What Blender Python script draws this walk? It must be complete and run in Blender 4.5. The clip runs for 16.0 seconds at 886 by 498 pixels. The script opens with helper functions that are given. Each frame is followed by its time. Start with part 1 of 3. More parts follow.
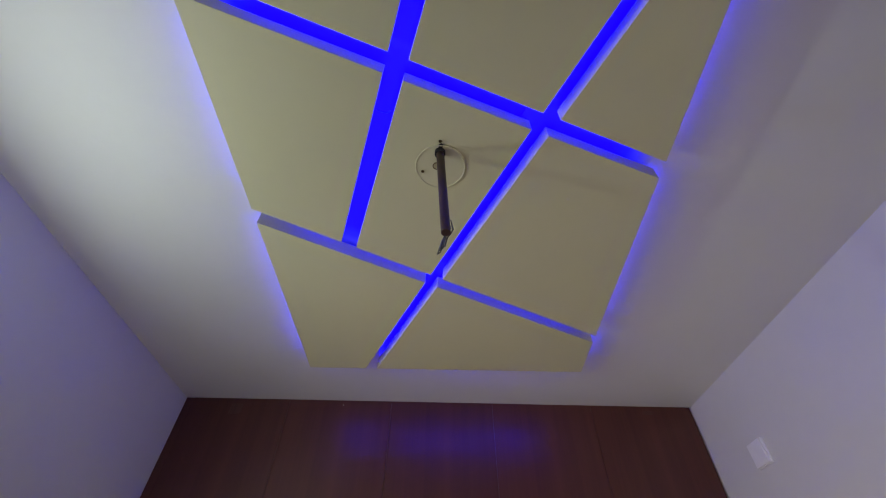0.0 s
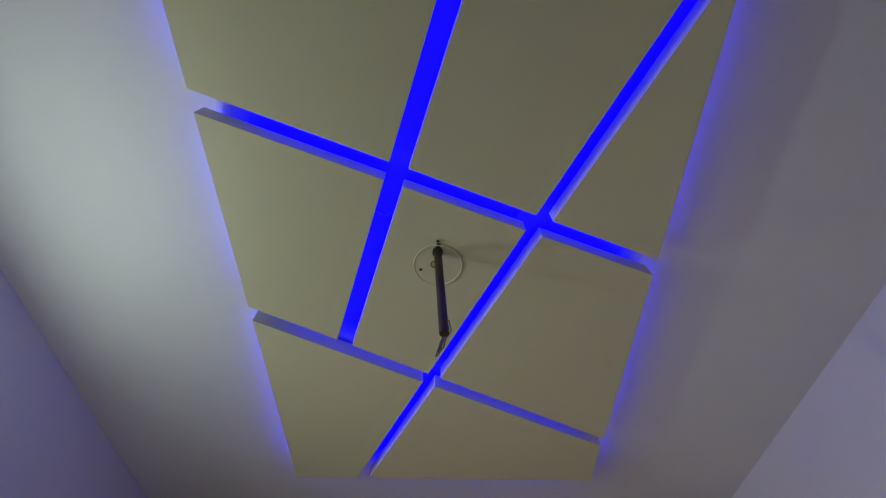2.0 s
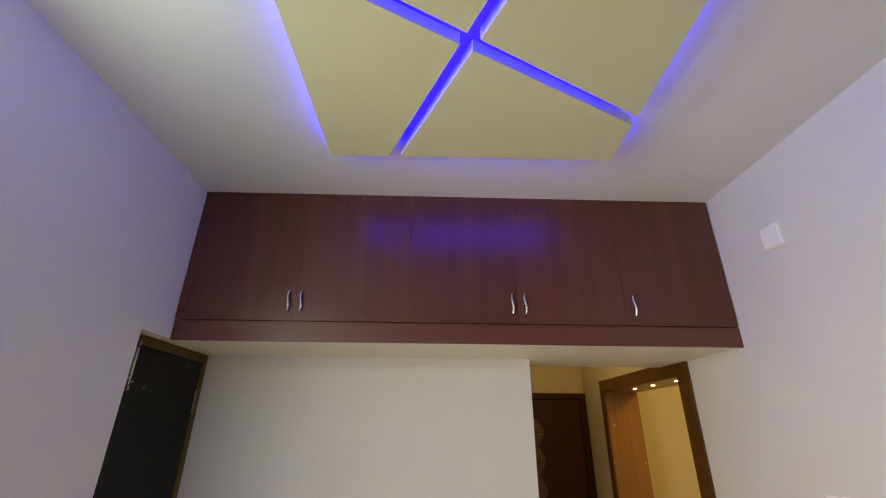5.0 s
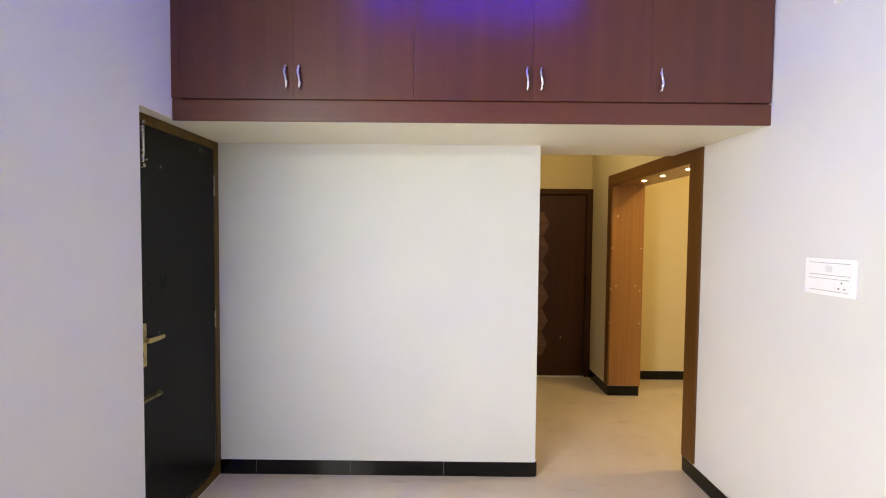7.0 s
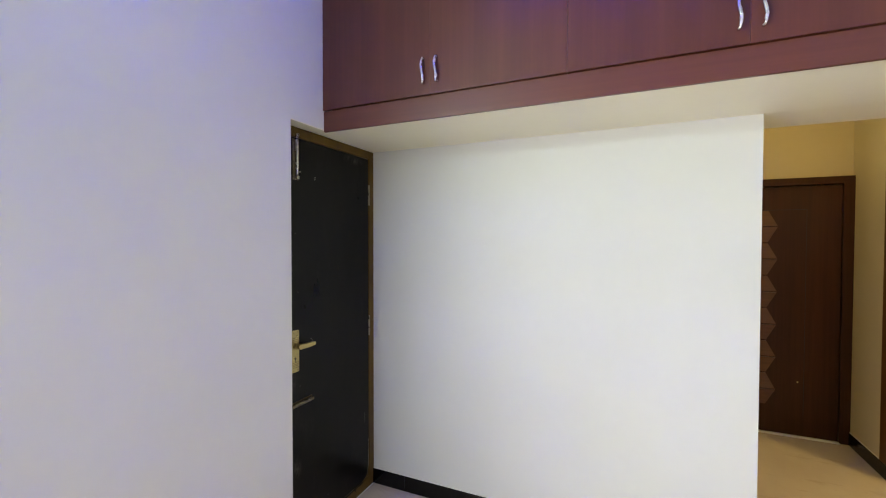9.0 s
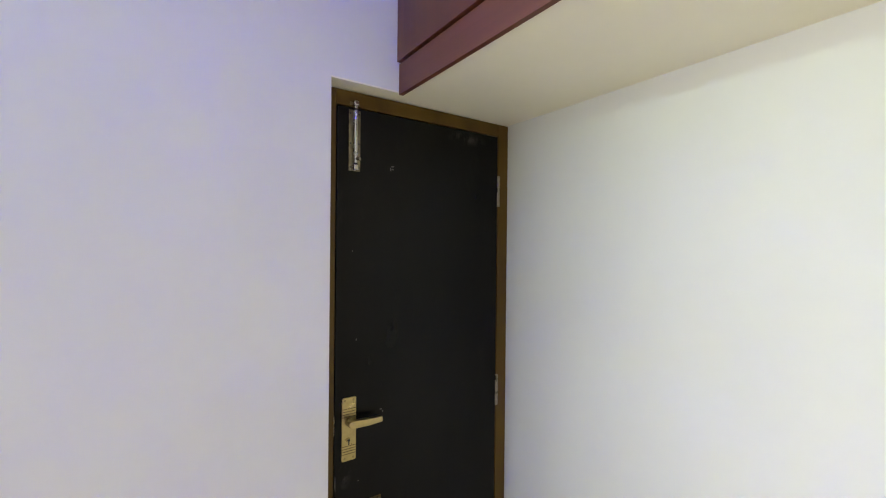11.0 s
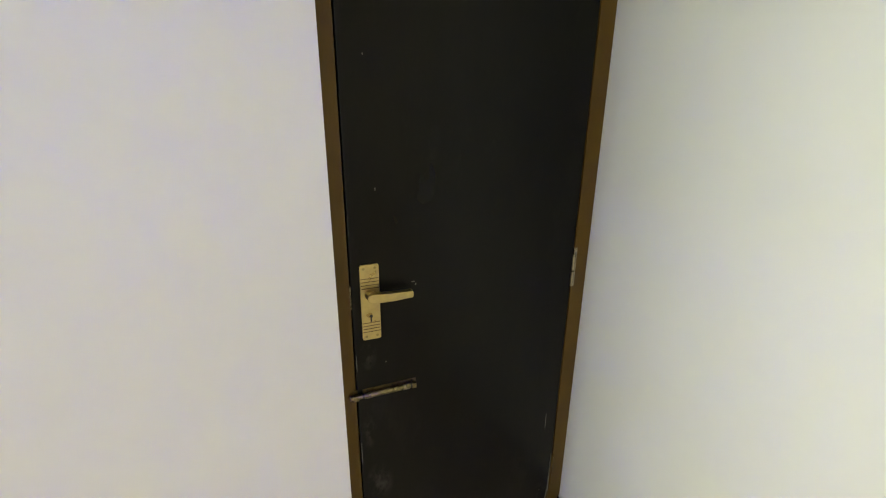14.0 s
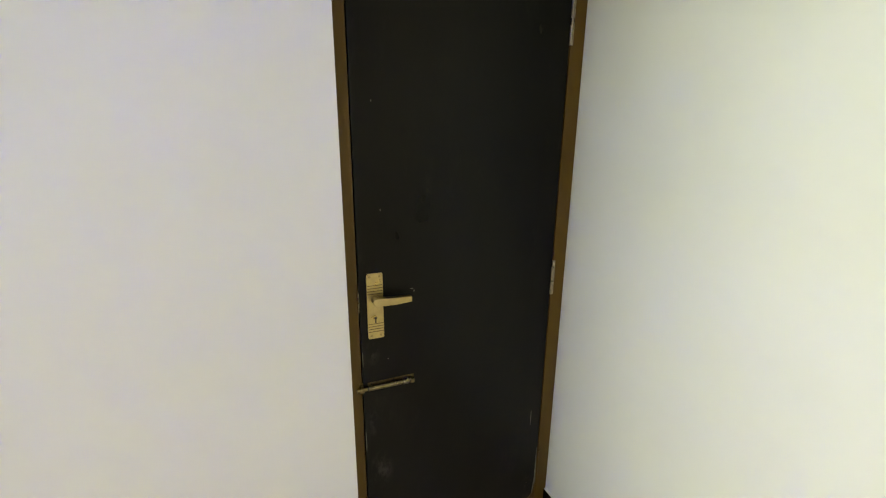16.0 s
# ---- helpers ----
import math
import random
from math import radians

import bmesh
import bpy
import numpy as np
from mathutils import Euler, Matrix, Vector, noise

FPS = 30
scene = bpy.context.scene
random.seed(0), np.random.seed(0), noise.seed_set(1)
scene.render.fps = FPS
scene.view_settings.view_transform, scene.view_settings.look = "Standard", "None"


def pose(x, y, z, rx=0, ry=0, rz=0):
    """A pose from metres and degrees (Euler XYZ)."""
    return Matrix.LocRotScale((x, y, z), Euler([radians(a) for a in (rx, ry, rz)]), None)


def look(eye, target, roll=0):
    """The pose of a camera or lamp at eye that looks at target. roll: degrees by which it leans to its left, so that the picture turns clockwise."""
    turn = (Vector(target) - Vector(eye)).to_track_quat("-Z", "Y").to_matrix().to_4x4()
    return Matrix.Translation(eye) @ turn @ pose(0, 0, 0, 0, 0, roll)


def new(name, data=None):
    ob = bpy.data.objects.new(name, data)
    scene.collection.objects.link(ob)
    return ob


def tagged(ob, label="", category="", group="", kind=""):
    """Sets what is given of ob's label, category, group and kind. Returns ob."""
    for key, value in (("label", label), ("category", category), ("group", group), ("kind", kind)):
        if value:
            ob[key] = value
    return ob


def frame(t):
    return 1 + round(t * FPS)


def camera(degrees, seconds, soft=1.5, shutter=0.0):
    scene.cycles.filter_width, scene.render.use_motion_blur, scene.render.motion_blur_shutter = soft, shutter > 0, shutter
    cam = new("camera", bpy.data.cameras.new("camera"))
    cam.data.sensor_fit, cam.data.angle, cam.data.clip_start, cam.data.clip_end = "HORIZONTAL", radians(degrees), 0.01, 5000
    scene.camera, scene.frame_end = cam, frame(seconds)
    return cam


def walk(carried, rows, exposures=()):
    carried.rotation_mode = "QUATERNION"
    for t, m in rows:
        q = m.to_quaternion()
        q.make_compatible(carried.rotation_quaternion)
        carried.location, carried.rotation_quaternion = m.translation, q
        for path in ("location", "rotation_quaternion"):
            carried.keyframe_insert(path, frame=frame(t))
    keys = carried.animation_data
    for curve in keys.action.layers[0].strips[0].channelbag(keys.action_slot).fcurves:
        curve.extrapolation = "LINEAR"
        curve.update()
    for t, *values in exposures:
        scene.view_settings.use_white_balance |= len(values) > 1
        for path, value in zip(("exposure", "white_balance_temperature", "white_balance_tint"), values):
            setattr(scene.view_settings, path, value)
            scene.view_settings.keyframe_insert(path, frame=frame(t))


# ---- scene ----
cam = camera(93.0, 16.0, soft=1.1)
PATH = [
    (0, (1.458, -2.946, 1.821), (1.480, -1.561, 3.265), 0.75),
    (0.5, (1.464, -2.929, 1.828), (1.489, -1.736, 3.433), 0.4),
    (1, (1.467, -2.921, 1.832), (1.497, -1.81, 3.495), 0.0),
    (1.5, (1.458, -2.938, 1.836), (1.488, -1.866, 3.524), 0.0),
    (2, (1.454, -2.97, 1.833), (1.482, -1.918, 3.534), 0.0),
    (2.5, (1.449, -2.986, 1.84), (1.478, -1.918, 3.53), 0.1),
    (3, (1.419, -2.96, 1.874), (1.458, -1.807, 3.508), -0.3),
    (3.5, (1.386, -2.896, 1.863), (1.428, -1.585, 3.372), -0.05),
    (4, (1.374, -2.829, 1.831), (1.4225, -1.322, 3.146), 0.1),
    (4.5, (1.360, -2.791, 1.767), (1.401, -1.101, 2.837), 0.4),
    (5, (1.334, -2.751, 1.721), (1.382, -0.911, 2.504), 0.5),
    (5.2, (1.340, -2.735, 1.708), (1.385, -0.851, 2.378), 0.55),
    (7.3, (1.364, -2.644, 1.564), (1.328, -0.647, 1.46), 0.4),
    (7.4, (1.365, -2.631, 1.564), (1.31, -0.634, 1.456), 0.4),
    (7.5, (1.371, -2.62, 1.563), (1.29, -0.625, 1.449), 0.4),
    (8, (1.426, -2.591, 1.583), (1.149, -0.614, 1.468), 0.3),
    (8.5, (1.471, -2.508, 1.575), (0.941, -0.581, 1.486), 0.1),
    (9, (1.448, -2.277, 1.572), (0.625, -0.455, 1.53), 0.1),
    (9.5, (1.483, -2.029, 1.582), (0.369, -0.368, 1.571), 0.0),
    (11.8, (1.06, -0.959, 1.628), (-0.736, -0.077, 1.628), 0.5),
    (12, (1.027, -0.94, 1.616), (-0.79, -0.105, 1.617), 0.4),
    (12.5, (0.991, -0.935, 1.6), (-0.85, -0.157, 1.545), 0.4),
    (13, (0.957, -0.927, 1.565), (-0.883, -0.167, 1.37), 0.5),
    (13.5, (0.931, -0.921, 1.529), (-0.88, -0.164, 1.146), 0.5),
    (14, (0.911, -0.902, 1.479), (-0.848, -0.168, 0.874), 0.5),
    (14.5, (0.906, -0.888, 1.438), (-0.793, -0.189, 0.648), 0.4),
    (15, (0.968, -0.889, 1.46), (-0.716, -0.229, 0.605), 0.4),
    (15.5, (1.054, -0.91, 1.493), (-0.683, -0.243, 0.761), 0.5),
    (16, (1.091, -0.959, 1.515), (-0.691, -0.215, 0.997), 0.5),
]
walk(cam, [(t, look(eye, target, roll)) for t, eye, target, roll in PATH],
     [(0.0, -0.55, 6750, 18), (1.0, -0.86, 6600, 14), (2.5, -0.91, 6600, 14), (3.3, -0.80, 6700, 17), (4.0, -0.46, 6850, 20), (5.0, 0.28, 7500, 10), (7.4, 1.28, 6700, 8), (8.5, 1.31, 6600, 5), (9.5, 1.16, 6450, 2), (12.0, 1.61, 7000, -1), (13.0, 1.54, 7300, -4), (15.0, 1.71, 7750, -11), (16.0, 1.65, 7750, -11)])

# ---------- world and light ----------
world = bpy.data.worlds.new("sky")
scene.world = world
world.use_nodes = True
wt = world.node_tree
sky = wt.nodes.new("ShaderNodeTexSky")
sky.sky_type, sky.sun_disc = "NISHITA", False
sky.sun_elevation, sky.sun_rotation = radians(50), radians(120)
wt.links.new(sky.outputs[0], wt.nodes["Background"].inputs[0])
wt.nodes["Background"].inputs[1].default_value = 0.05

LED_POWER = 27.0
FRONT_LED_POWER = 46.0
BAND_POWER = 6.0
BULB_POWER = 530.0


def area_lamp(name, m, sx, sy, watts, colour, spread=180):
    li = bpy.data.lights.new(name, "AREA")
    li.shape, li.size, li.size_y, li.energy, li.color = "RECTANGLE", sx, sy, watts, colour
    li.spread = radians(spread)
    ob = new(name, li)
    ob.matrix_world = m
    return ob


# daylight in the window beside the start of the walk, and the warm ceiling lamps of passage and hall
area_lamp("window_daylight", look((-0.02, -2.68, 1.5), (2.0, -1.25, 0.65)), 1.2, 1.05, 21.5, (1.0, 0.93, 0.885), 138)
area_lamp("passage_lamp", look((2.45, 0.95, 2.93), (2.45, 0.95, 0)), 0.3, 0.3, 3.0, (1.0, 0.72, 0.23))
area_lamp("hall_lamp", look((4.3, 0.3, 2.93), (4.3, 0.3, 0)), 0.4, 0.4, 20.0, (1.0, 0.71, 0.24))

# ---------- materials ----------


def nodes_of(name):
    m = bpy.data.materials.new(name)
    m.use_nodes = True
    t = m.node_tree
    return m, t, t.nodes["Principled BSDF"]


def tex_noise(t, scale, detail=3.0, stretch=(1, 1, 1), rough=0.5):
    co = t.nodes.new("ShaderNodeTexCoord")
    mp = t.nodes.new("ShaderNodeMapping")
    mp.inputs["Scale"].default_value = stretch
    n = t.nodes.new("ShaderNodeTexNoise")
    n.inputs["Scale"].default_value, n.inputs["Detail"].default_value = scale, detail
    n.inputs["Roughness"].default_value = rough
    t.links.new(co.outputs["Object"], mp.inputs[0])
    t.links.new(mp.outputs[0], n.inputs["Vector"])
    return n.outputs[0]


def ramp(t, fac, stops):
    r = t.nodes.new("ShaderNodeValToRGB")
    e = r.color_ramp.elements
    while len(e) < len(stops):
        e.new(0.5)
    for el, (p, c) in zip(e, stops):
        el.position, el.color = p, (*c, 1)
    t.links.new(fac, r.inputs[0])
    return r.outputs[0]


def mix(t, fac, a, b, mode="MIX"):
    n = t.nodes.new("ShaderNodeMix")
    n.data_type, n.blend_type = "RGBA", mode
    for value, sock in ((fac, n.inputs[0]), (a, n.inputs[6]), (b, n.inputs[7])):
        if isinstance(value, (int, float)):
            sock.default_value = value
        elif isinstance(value, tuple):
            sock.default_value = (*value, 1)
        else:
            t.links.new(value, sock)
    return n.outputs[2]


def bump(t, bsdf, height, strength, dist):
    b = t.nodes.new("ShaderNodeBump")
    b.inputs["Strength"].default_value, b.inputs["Distance"].default_value = strength, dist
    t.links.new(height, b.inputs["Height"])
    t.links.new(b.outputs[0], bsdf.inputs["Normal"])


def paint(name, colour, rough=0.55, mottle=0.05, wave=0.004):
    """Rolled emulsion: faint patches, fine roller stipple."""
    m, t, p = nodes_of(name)
    big = tex_noise(t, 1.1, 3.0)
    lo = tuple(c * (1 - mottle) for c in colour)
    hi = tuple(min(1, c * (1 + mottle * 0.6)) for c in colour)
    col = ramp(t, big, [(0.3, lo), (0.7, hi)])
    fine = tex_noise(t, 22.0, 4.0)
    col = mix(t, 0.12, col, ramp(t, fine, [(0.35, lo), (0.65, hi)]))
    t.links.new(col, p.inputs["Base Color"])
    p.inputs["Roughness"].default_value = rough
    bump(t, p, tex_noise(t, 180.0, 2.0), 0.05, wave * 0.5)
    return m


def wood(name, dark, light, axis="z", rough=0.35, scale=9.0, spec=0.5):
    """Streaky wood grain along one axis, with broad bands under fine pores."""
    m, t, p = nodes_of(name)
    st = {"x": (0.05, 1, 1), "y": (1, 0.05, 1), "z": (1, 1, 0.05)}[axis]
    bands = tex_noise(t, scale, 4.0, st, 0.6)
    pores = tex_noise(t, scale * 9, 3.0, tuple(s * (0.5 if s < 1 else 1) for s in st), 0.6)
    col = ramp(t, bands, [(0.28, dark), (0.72, light)])
    col = mix(t, 0.24, col, ramp(t, pores, [(0.35, tuple(c * 0.6 for c in dark)), (0.62, light)]))
    info = t.nodes.new("ShaderNodeObjectInfo")
    hsv = t.nodes.new("ShaderNodeHueSaturation")
    mr = t.nodes.new("ShaderNodeMapRange")
    mr.inputs[3].default_value, mr.inputs[4].default_value = 0.92, 1.08
    t.links.new(info.outputs["Random"], mr.inputs[0])
    t.links.new(mr.outputs[0], hsv.inputs["Value"])
    t.links.new(col, hsv.inputs["Color"])
    t.links.new(hsv.outputs[0], p.inputs["Base Color"])
    p.inputs["Roughness"].default_value = rough
    p.inputs["Specular IOR Level"].default_value = spec
    bump(t, p, pores, 0.08, 0.001)
    return m


def metal(name, colour, rough=0.3, worn=0.15):
    m, t, p = nodes_of(name)
    n = tex_noise(t, 60.0, 4.0)
    t.links.new(ramp(t, n, [(0.3, tuple(c * (1 - worn * 2) for c in colour)), (0.65, colour)]), p.inputs["Base Color"])
    p.inputs["Metallic"].default_value = 1.0
    r = ramp(t, tex_noise(t, 35.0, 3.0), [(0.3, (rough * 0.7,) * 3), (0.7, (min(1, rough * 1.4),) * 3)])
    t.links.new(r, p.inputs["Roughness"])
    return m


def plain(name, colour, rough=0.4, mottle=0.06, scale=30.0):
    m, t, p = nodes_of(name)
    n = tex_noise(t, scale, 3.0)
    t.links.new(ramp(t, n, [(0.3, tuple(c * (1 - mottle) for c in colour)), (0.7, colour)]), p.inputs["Base Color"])
    p.inputs["Roughness"].default_value = rough
    return m


def glow(name, colour, strength):
    m, t, p = nodes_of(name)
    p.inputs["Base Color"].default_value = (*[min(1, c) for c in colour], 1)
    p.inputs["Emission Color"].default_value = (*colour, 1)
    p.inputs["Emission Strength"].default_value = strength
    m.cycles.emission_sampling = "FRONT"
    return m


def black_door_paint():
    """Black enamel on a flush leaf: cloudy gloss, dusty rub marks, fine vertical brushing."""
    m, t, p = nodes_of("black_enamel")
    cloud = tex_noise(t, 2.6, 5.0, (1, 1, 0.4), 0.6)
    dust = tex_noise(t, 7.0, 6.0, (1, 1, 0.35), 0.7)
    base = ramp(t, cloud, [(0.32, (0.0022, 0.0019, 0.0012)), (0.72, (0.0085, 0.0078, 0.0058))])
    col = mix(t, ramp(t, dust, [(0.58, (0, 0, 0)), (0.82, (0.20, 0.20, 0.20))]), base, (0.06, 0.057, 0.05))
    # greasy dust wiped on near the edges, where feet and palms push the leaf
    co = t.nodes.new("ShaderNodeTexCoord")
    total = None
    for y, z, w, h in ((-0.712, 0.62, 0.05, 0.12), (-0.690, 0.43, 0.09, 0.16), (-0.712, 0.15, 0.06, 0.11), (-0.50, 0.125, 0.14, 0.09),
                       (-0.095, 0.13, 0.07, 0.15), (-0.62, 0.10, 0.12, 0.07), (-0.705, 0.87, 0.05, 0.10), (-0.22, 2.045, 0.22, 0.06)):
        mp = t.nodes.new("ShaderNodeMapping")
        mp.inputs["Scale"].default_value = (0, 2 / w, 2 / h)
        mp.inputs["Location"].default_value = (0, -2 * (y + 0.39) / w, -2 * z / h)
        far_off = t.nodes.new("ShaderNodeVectorMath")
        far_off.operation = "LENGTH"
        t.links.new(co.outputs["Object"], mp.inputs[0])
        t.links.new(mp.outputs[0], far_off.inputs[0])
        spot = ramp(t, far_off.outputs["Value"], [(0.1, (1, 1, 1)), (1.0, (0, 0, 0))])
        total = spot if total is None else mix(t, 1.0, total, spot, "ADD")
    wipe = ramp(t, tex_noise(t, 24.0, 5.0, (1, 1, 0.6), 0.65), [(0.44, (0, 0, 0)), (0.70, (0.42, 0.42, 0.42))])
    col = mix(t, mix(t, 1.0, total, wipe, "MULTIPLY"), col, (0.17, 0.165, 0.15))
    p.inputs["Specular IOR Level"].default_value = 0.15
    t.links.new(col, p.inputs["Base Color"])
    t.links.new(ramp(t, cloud, [(0.3, (0.27,) * 3), (0.7, (0.40,) * 3)]), p.inputs["Roughness"])
    bump(t, p, tex_noise(t, 40.0, 4.0, (1, 1, 0.08)), 0.06, 0.001)
    return m


def brown_frame_paint():
    m, t, p = nodes_of("brown_enamel")
    n = tex_noise(t, 12.0, 5.0, (1, 1, 0.2))
    t.links.new(ramp(t, n, [(0.3, (0.068, 0.036, 0.0040)), (0.7, (0.104, 0.057, 0.0065))]), p.inputs["Base Color"])
    p.inputs["Specular IOR Level"].default_value = 0.25
    p.inputs["Roughness"].default_value = 0.42
    bump(t, p, tex_noise(t, 90.0, 3.0, (1, 1, 0.15)), 0.15, 0.001)
    return m


def vitrified_floor():
    """Polished beige vitrified tile: soft cloudy veins, faint smudges in the gloss."""
    m, t, p = nodes_of("polished_beige_tile")
    cloud = tex_noise(t, 1.6, 6.0, (1, 0.6, 1), 0.6)
    vein = tex_noise(t, 5.0, 6.0, (0.5, 1.6, 1), 0.65)
    col = ramp(t, cloud, [(0.3, (0.465, 0.392, 0.325)), (0.7, (0.565, 0.487, 0.410))])
    col = mix(t, ramp(t, vein, [(0.58, (0, 0, 0)), (0.76, (0.50,) * 3)]), col, (0.30, 0.24, 0.18))
    t.links.new(col, p.inputs["Base Color"])
    t.links.new(ramp(t, tex_noise(t, 4.0, 4.0), [(0.3, (0.12,) * 3), (0.75, (0.24,) * 3)]), p.inputs["Roughness"])
    return m


def black_granite():
    m, t, p = nodes_of("black_granite")
    v = t.nodes.new("ShaderNodeTexVoronoi")
    v.inputs["Scale"].default_value = 420.0
    co = t.nodes.new("ShaderNodeTexCoord")
    t.links.new(co.outputs["Object"], v.inputs["Vector"])
    col = ramp(t, v.outputs[0], [(0.05, (0.016, 0.017, 0.017)), (0.22, (0.003, 0.003, 0.0035))])
    t.links.new(col, p.inputs["Base Color"])
    p.inputs["Specular IOR Level"].default_value = 0.3
    p.inputs["Roughness"].default_value = 0.14
    return m


WALL = paint("white_wall_paint", (0.72, 0.712, 0.70))
CEIL = paint("white_ceiling_paint", (0.76, 0.76, 0.74), 0.6, 0.04)
CREAM = paint("yellow_cream_wall_paint", (0.58, 0.485, 0.295))
# same cream, lightened in the colour for daylight on the passage's east wall
PALE = paint("daylit_cream_wall_paint", (0.60, 0.54, 0.38))
IVORY = paint("ivory_wall_paint", (0.675, 0.682, 0.65))
SOFFIT = paint("cream_soffit_paint", (0.84, 0.80, 0.64))
PANEL = paint("beige_gypsum_paint", (0.665, 0.64, 0.42), 0.6, 0.04)
FLOOR = vitrified_floor()
GRANITE = black_granite()
GROUT = plain("white_grout", (0.7, 0.69, 0.66), 0.8)
LAM_V = wood("red_brown_laminate", (0.082, 0.0220, 0.0120), (0.122, 0.035, 0.0185), "z", 0.33, 3.2)
LAM_H = wood("red_brown_laminate_rail", (0.092, 0.0255, 0.0145), (0.128, 0.038, 0.0210), "x", 0.40, 3.6)
TEAK_V = wood("teak_laminate", (0.24, 0.106, 0.030), (0.33, 0.155, 0.048), "z", 0.36, 3.5)
TEAK_D = wood("dark_teak_edge", (0.090, 0.036, 0.0075), (0.138, 0.057, 0.0125), "z", 0.42, 8.0, 0.28)
TEAK_DH = wood("dark_teak_header", (0.090, 0.036, 0.0075), (0.138, 0.057, 0.0125), "y", 0.42, 8.0, 0.28)
TEAK_S = wood("teak_laminate_soffit", (0.24, 0.106, 0.030), (0.33, 0.155, 0.048), "y", 0.30, 3.5)
WALNUT = wood("walnut_veneer", (0.030, 0.010, 0.0038), (0.060, 0.020, 0.0075), "z", 0.38, 6.0, 0.25)
WALNUT_L = wood("light_carved_wood", (0.092, 0.036, 0.014), (0.145, 0.060, 0.024), "x", 0.4, 9.0)
ENAMEL = black_door_paint()
FRAME = brown_frame_paint()
BRASS = metal("antique_brass", (0.50, 0.405, 0.18), 0.36, 0.07)
BRASS_D = metal("dark_antique_brass", (0.20, 0.15, 0.075), 0.38, 0.25)
CHROME = metal("chrome", (0.74, 0.74, 0.75), 0.24, 0.08)
STEEL = metal("dull_steel", (0.36, 0.315, 0.235), 0.30, 0.18)
RUST = plain("maroon_primer", (0.062, 0.029, 0.025), 0.5, 0.35, 45.0)
WIRE = plain("grey_wire", (0.13, 0.13, 0.135), 0.45)
WHITE_P = plain("white_plastic", (0.90, 0.90, 0.91), 0.3, 0.03)
PVC = plain("white_pvc", (0.78, 0.77, 0.78), 0.35, 0.04)
ROSE = plain("beige_painted_plate", (0.67, 0.645, 0.44), 0.5, 0.05)
DARK = plain("dark_slot", (0.02, 0.02, 0.02), 0.6)
MARK = plain("pale_grey_print", (0.76, 0.77, 0.80), 0.4)
CHIP = plain("pale_filler", (0.20, 0.19, 0.17), 0.7, 0.3, 80.0)
GLASS_M = nodes_of("window_glass")[0]
GLASS_M.node_tree.nodes["Principled BSDF"].inputs["Transmission Weight"].default_value = 1.0
GLASS_M.node_tree.nodes["Principled BSDF"].inputs["Roughness"].default_value = 0.02
LED = glow("blue_led", (0.012, 0.008, 1.0), LED_POWER)
LED_F = glow("blue_led_front", (0.012, 0.008, 1.0), FRONT_LED_POWER)
# BAND is no lamp: it glows for the ceiling lit blue over the gaps
BAND = glow("blue_gap_glow", (0.0, 0.0, 1.0), BAND_POWER)
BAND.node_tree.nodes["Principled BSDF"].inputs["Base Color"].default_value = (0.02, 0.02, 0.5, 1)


def fading_glow():
    """Band end whose glow and blue are painted to die away along its length."""
    m = glow("blue_gap_glow_end", (0.0, 0.0, 1.0), BAND_POWER)
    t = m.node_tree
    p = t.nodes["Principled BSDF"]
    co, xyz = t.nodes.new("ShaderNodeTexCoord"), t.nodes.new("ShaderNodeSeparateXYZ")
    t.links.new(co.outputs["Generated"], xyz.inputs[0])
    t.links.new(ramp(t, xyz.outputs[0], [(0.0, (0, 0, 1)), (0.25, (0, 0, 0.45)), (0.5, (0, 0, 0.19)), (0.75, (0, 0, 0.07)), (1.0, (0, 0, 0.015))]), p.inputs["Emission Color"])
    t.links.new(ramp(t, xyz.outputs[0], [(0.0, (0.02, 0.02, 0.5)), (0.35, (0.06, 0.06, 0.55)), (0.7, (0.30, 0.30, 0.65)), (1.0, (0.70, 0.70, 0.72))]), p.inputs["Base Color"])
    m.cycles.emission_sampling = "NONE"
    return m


FADE = fading_glow()
BULB = glow("cool_white_bulb", (0.81, 1.0, 0.93), BULB_POWER)
WARM = glow("warm_lamp", (1.0, 0.80, 0.50), 9.0)
WARM.cycles.emission_sampling = "NONE"
SPOT = glow("warm_downlight", (1.0, 0.78, 0.42), 190.0)

# ---------- mesh helpers ----------
ORIGIN = {}


def thing(name, at, label, category, group="", kind=""):
    ob = new(name)
    ob.empty_display_size = 0.1
    ob.location = at
    ORIGIN[ob.name] = Vector(at)
    return tagged(ob, label, category, group, kind)


def solid(name, bm, material, smooth=False):
    me = bpy.data.meshes.new(name)
    bmesh.ops.recalc_face_normals(bm, faces=bm.faces)
    if smooth:
        for f in bm.faces:
            f.smooth = True
    bm.to_mesh(me)
    bm.free()
    me.materials.append(material)
    return me


def part(name, bm, material, parent, label="", smooth=False):
    """One mesh under a thing or a part; bm is in world metres."""
    o = ORIGIN[parent.name]
    bmesh.ops.translate(bm, verts=bm.verts, vec=-o)
    ob = new(name, solid(name, bm, material, smooth))
    ob.parent = parent
    ORIGIN[ob.name] = o
    if label:
        ob["label"] = label
    return ob


def structure(name, bm, material, label, category):
    ob = new(name, solid(name, bm, material))
    ORIGIN[ob.name] = Vector((0, 0, 0))
    return tagged(ob, label, category, kind="structure")


